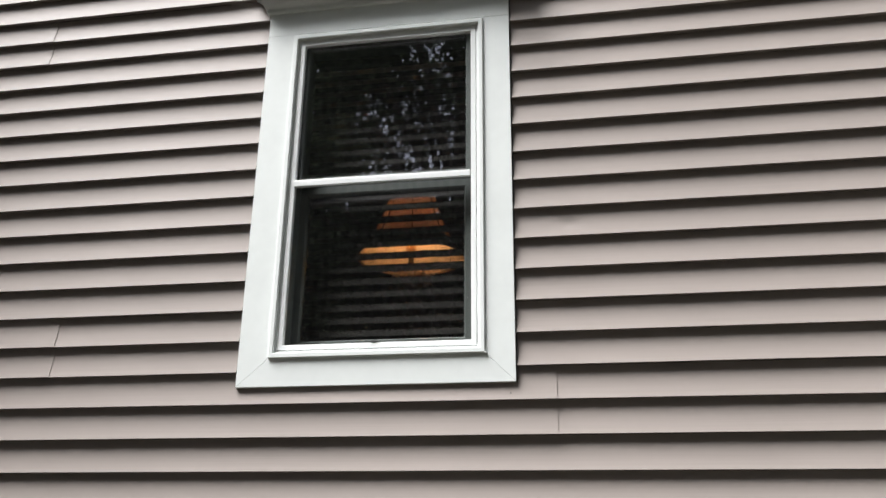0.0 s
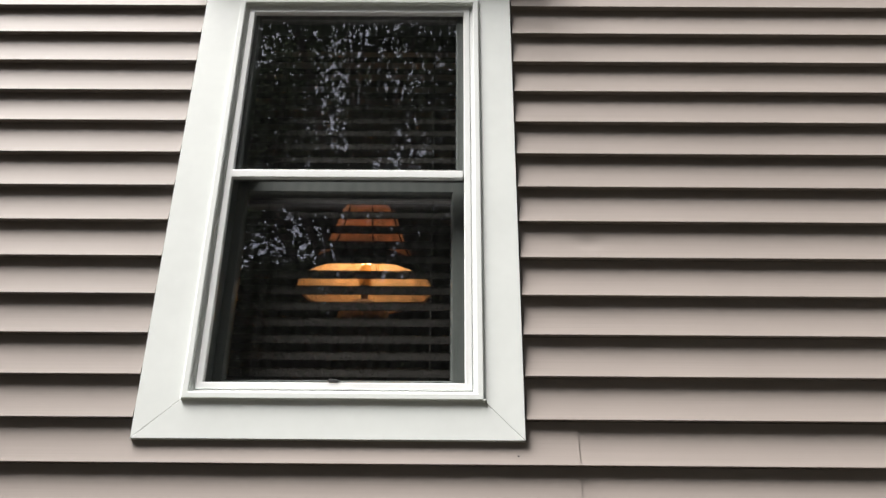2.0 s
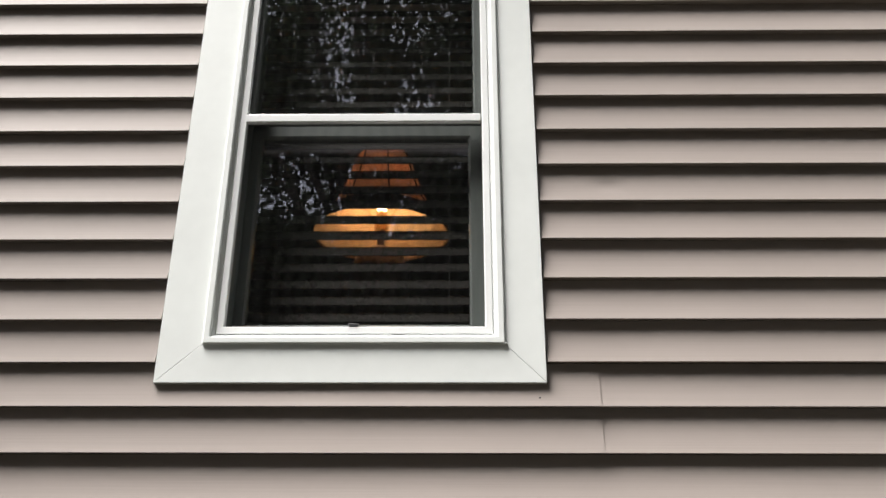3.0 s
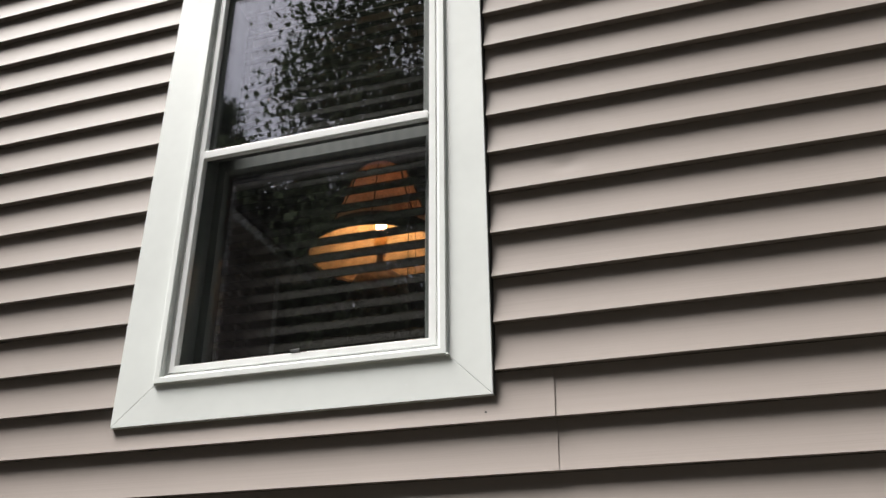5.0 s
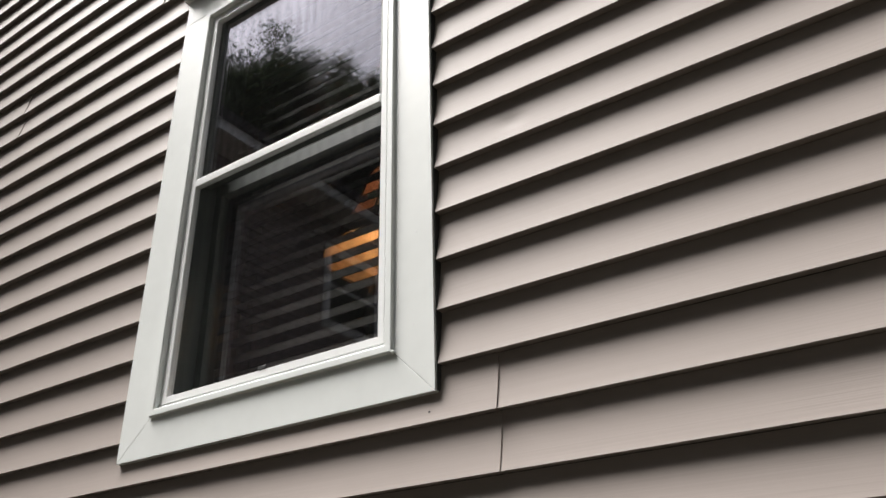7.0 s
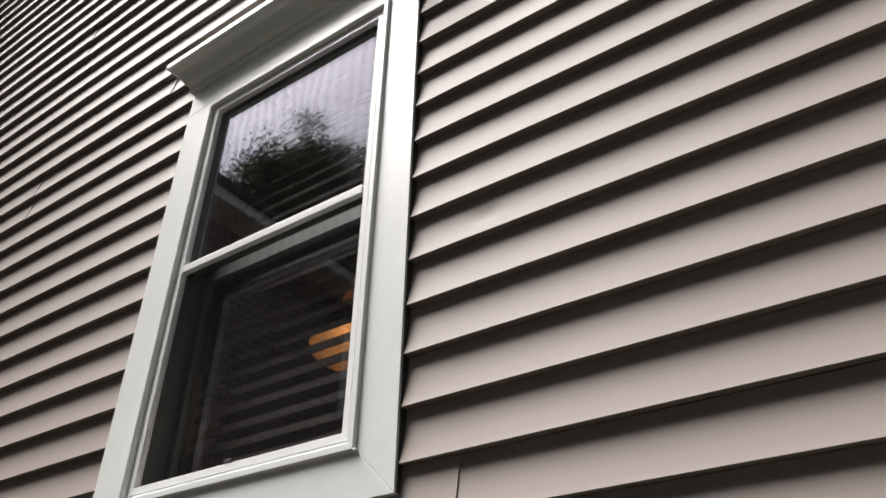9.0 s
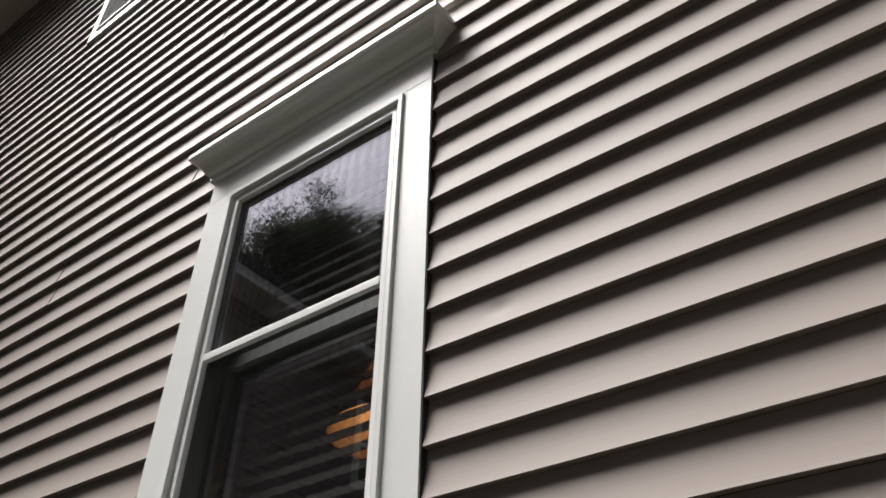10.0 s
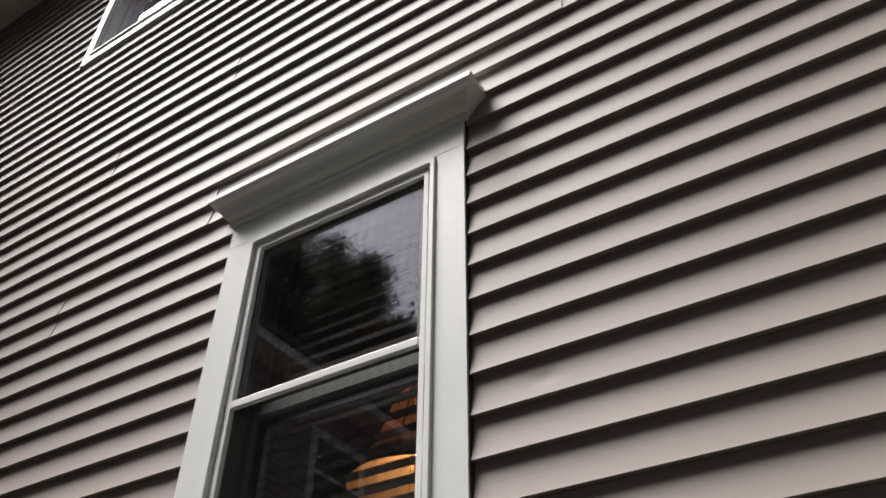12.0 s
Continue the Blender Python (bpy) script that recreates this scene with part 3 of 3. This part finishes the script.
part("corner_board", box(WING_Y0 - 0.02, WING_Y0 + 0.09, -0.03, 0.004, 0.3, EAVE - 0.01, 0.003), WHITE, wing, "white corner board")
tagged(part("wing_soffit", box(WALL_X0, WALL_X0 + 0.42, WING_Y0 - 0.3, 0, EAVE, EAVE + 0.02), SOFFIT), "putty-coloured boxed eave soffit of the wing", "trim", kind="structure")
tagged(part("wing_fascia", box(WALL_X0 + 0.42, WALL_X0 + 0.45, WING_Y0 - 0.3, -0.46, EAVE - 0.03, EAVE + 0.10), WHITE), "white fascia board along the wing", "trim", kind="structure")
bm = bmesh.new()
vs = [bm.verts.new(c) for c in ((WALL_X0 + 0.5, WING_Y0 - 0.4, EAVE + 0.11), (WALL_X0 + 0.5, 0.5, EAVE + 0.11), (WALL_X0 - 5, 0.5, EAVE + 3.0), (WALL_X0 - 5, WING_Y0 - 0.4, EAVE + 3.0))]
up = [bm.verts.new(v.co + Vector((0, 0, 0.1))) for v in vs]
bm.faces.new(vs[::-1])
bm.faces.new(up)
for i in range(4):
    j = (i + 1) % 4
    bm.faces.new((vs[i], vs[j], up[j], up[i]))
tagged(part("wing_roof", bm, ROOF), "dark asphalt shingle roof of the wing", "roof", kind="structure")

window_3 = empty("window_3")
window_3.matrix_world = Matrix.Translation((WALL_X0, -6.10, 0)) @ Matrix.Rotation(radians(90), 4, "Z")
tagged(window_3, "upstairs window of the wing in white casing", "window", kind="structure")
casing(window_3, -0.56, 0.56, 5.47, 6.62, -0.47, 0.47, 5.56, 6.53, 6.532, front=-0.034)
part("stop_bead", ring(-0.47, 0.47, 5.56, 6.53, [(0, -0.036), (0.03, -0.036), (0.03, 0.002), (0, 0.002)]), WHITE, window_3)
part("pane", box(-0.45, 0.45, -0.030, -0.026, 5.58, 6.51), GLASS, window_3, "dark reflecting glass")
part("meeting_rail", box(-0.45, 0.45, -0.034, -0.022, 6.03, 6.08, 0.002), WHITE, window_3)
part("shade_cloth", box(-0.45, 0.45, -0.0235, -0.0225, 5.58, 6.51), SASH, window_3, "dark drawn roller shade")


# ---- trees ----
def tree(x, y, height, base, radius, seed, clumps, leaves, leaf, label):
    """Tapered trunk, limbs and a crown of many small leaves in uneven clumps."""
    rnd = np.random.RandomState(seed)
    t = empty("tree", (x, y, 0))
    t.matrix_world = Matrix.Translation((x, y, 0))
    tagged(t, label, "tree", group="trees round the yard")
    trunk_top = base + (height - base) * 0.55
    bm = bmesh.new()
    r0 = 0.018 * height
    prev = None
    for i in range(9):
        f = i / 8
        r = r0 * (1.25 - 0.35 * min(1, f * 6)) * (1 - 0.75 * f)
        cx, cy = 0.15 * math.sin(f * 3 + seed), 0.15 * math.cos(f * 2.3 + seed) - 0.15
        ring_v = [bm.verts.new((cx + r * math.cos(a * math.pi / 5), cy + r * math.sin(a * math.pi / 5), trunk_top * f)) for a in range(10)]
        if prev:
            for a in range(10):
                b = (a + 1) % 10
                bm.faces.new((prev[a], prev[b], ring_v[b], ring_v[a]))
        prev = ring_v
    smooth(part("trunk", bm, BARK, t, "rough grey-brown trunk"))
    mid, half = (height + base) / 2, (height - base) / 2
    cen = []
    while len(cen) < clumps:
        v = rnd.uniform(-1, 1, 3)
        d = np.linalg.norm(v)
        lump = 0.78 + 0.3 * noise.noise((v[0] * 1.6 + seed, v[1] * 1.6, v[2] * 1.6))
        if d < lump and d > 0.25 * rnd.rand():
            taper = 1.0 - 0.25 * max(0, v[2])
            cen.append((v[0] * radius * taper, v[1] * radius * taper, mid + v[2] * half))
    cen = np.array(cen)
    bm = bmesh.new()
    for c in cen[:: max(1, clumps // 40)]:
        z = base * 0.8 + (c[2] - base * 0.8) * 0.45
        z = min(max(z, base * 0.6), trunk_top * 0.97)
        a, b = Vector((0, -0.1, z)), Vector(c)
        kn = a.lerp(b, 0.5) + Vector((0, 0, 0.12 * (b - a).length))
        rad = 0.006 * height * (1.1 - 0.8 * z / height)
        for p0, p1, ra, rb in ((a, kn, rad, rad * 0.6), (kn, b, rad * 0.6, rad * 0.15)):
            m = Matrix.Translation((p0 + p1) / 2) @ (p1 - p0).to_track_quat("Z", "Y").to_matrix().to_4x4()
            bmesh.ops.create_cone(bm, cap_ends=False, segments=6, radius1=ra, radius2=rb, depth=(p1 - p0).length, matrix=m)
    part("limbs", bm, BARK, t, "branching limbs")
    n = clumps * leaves
    size = 0.04 + 0.072 * radius
    pos = np.repeat(cen, leaves, 0) + rnd.normal(0, 1, (n, 3)) * np.array([1, 1, 0.7]) * size
    u = rnd.normal(0, 1, (n, 3))
    u /= np.linalg.norm(u, axis=1)[:, None]
    w = np.cross(u, rnd.normal(0, 1, (n, 3)))
    w /= np.linalg.norm(w, axis=1)[:, None]
    s = leaf * rnd.uniform(0.6, 1.3, (n, 1)) * np.where(rnd.rand(n, 1) < 0.3, 1.7, 1.0)
    quad = np.stack([pos - u * s, pos + w * s * 0.7, pos + u * s, pos - w * s * 0.7], 1).reshape(-1, 3)
    me = bpy.data.meshes.new("crown")
    me.from_pydata(quad.tolist(), [], np.arange(4 * n).reshape(-1, 4).tolist())
    me.materials.append(LEAF)
    crown = new("crown", me)
    crown.parent = t
    tagged(crown, "dense dark green leaves", kind="stuff")
    return t


def at(az, dist):
    return 1.3 + dist * math.sin(radians(az)), 1.1 - dist * math.cos(radians(az))


# bearing, distance, height, crown base, crown radius, clumps, leaves a clump, leaf size, label
TREES = [
    (-48.8, 26, 24.9, 6.0, 4.9, 330, 1250, 0.030, "tall leafy tree beyond the wing roof"),
    (-42.8, 24, 24.0, 4.0, 3.9, 230, 1100, 0.031, "leafy tree beyond the yard"),
    (-38.8, 23, 22.4, 4.0, 3.2, 190, 1000, 0.031, "slender leafy tree beyond the yard"),
    (-12, 13, 18.2, 2.3, 6.0, 150, 760, 0.046, "large spreading tree shading the yard"),
    (16, 11, 15.5, 2.3, 4.6, 220, 260, 0.075, "leafy tree with low branches"),
    # bearings 42 and 70 are out of view, added to block sky light
    (42, 12, 16.0, 2.2, 4.8, 170, 240, 0.085, "unseen leafy tree added to block sky light from the right"),
    (70, 12, 15.0, 2.2, 4.8, 150, 220, 0.09, "unseen broad tree beside the house, added to block sky light"),
    (-34, 20, 16.2, 1.0, 4.2, 170, 320, 0.06, "round leafy tree in the back yard"),
    (-15, 18, 12.0, 0.8, 3.8, 150, 320, 0.06, "low bushy tree in the back yard"),
    (-27, 19, 15.4, 1.8, 4.0, 150, 320, 0.065, "round leafy tree in the back yard"),
]
FAR_TREES = [
    (-62, 34, 17.0, 4.0, 5.0, 120, 220, 0.12, "leafy tree far across the yard"),
    (0, 26, 16.0, 1.2, 6.0, 150, 240, 0.13, "leafy tree along the far fence line"),
    # bearing 27 is likewise unseen and added to hold back sky light
    (27, 24, 17.0, 1.5, 6.0, 150, 240, 0.12, "leafy tree along the far fence line"),
    (-18, 30, 15.0, 1.2, 6.0, 150, 240, 0.13, "leafy tree along the far fence line"),
]
for az, dist, height, base, radius, clumps, leaves, leaf, label in TREES + FAR_TREES:
    x, y = at(az, dist)
    tree(x, y, height, base, radius, int(abs(az) * 7 + dist), clumps, leaves, leaf, label)

# ---- siding panels of the main wall ----
SEAMS = {-3: [0.598], -2: [-1.064], 4: [-1.297], 5: [-0.552], 8: [-1.287], 9: [-0.624], 12: [-1.92], 6: [0.812]}
DENT = (0.656, 2.647)
rnd = random.Random(5)
for m in range(-11, 22):
    k, z = 2 * m, Z0 + 2 * m * P
    cuts = SEAMS.get(m, [])
    cuts = cuts + [(cuts[0] if cuts else rnd.uniform(-3.9, -3.0)) - 3.66, (cuts[0] + 3.66 if cuts else rnd.uniform(2.6, 5.0))]
    cuts = sorted(c for c in cuts if WALL_X0 + 0.1 < c < WALL_X1 - 0.1)
    spans, x = [], WALL_X0 + 0.01
    for c in cuts + [WALL_X1]:
        spans.append((x, c))
        x = c
    hole = (CX0 - 0.004, CX1 + 0.004) if -2 <= m <= 4 else (UX0 + 0.006, UX1 - 0.006) if 14 <= m <= 20 else None
    pieces = []
    for i, (a, b) in enumerate(spans):
        lap = 0.025 if i + 1 < len(spans) else 0.0
        proud = 0.0024 * (i % 2)
        if hole and a < hole[1] and b > hole[0]:
            if hole[0] - a > 0.02:
                pieces.append((a, hole[0], proud))
            if b - hole[1] > 0.02:
                pieces.append((hole[1], b, proud))
        else:
            pieces.append((a - (0.025 if i and proud == 0 else 0), b + (lap if proud == 0 else 0), proud))
    for a, b, proud in pieces:
        siding_panel("siding_panel", a, b, z, wall_south, proud, DENT if m == 0 else None, seed=m * 1.7 + a)
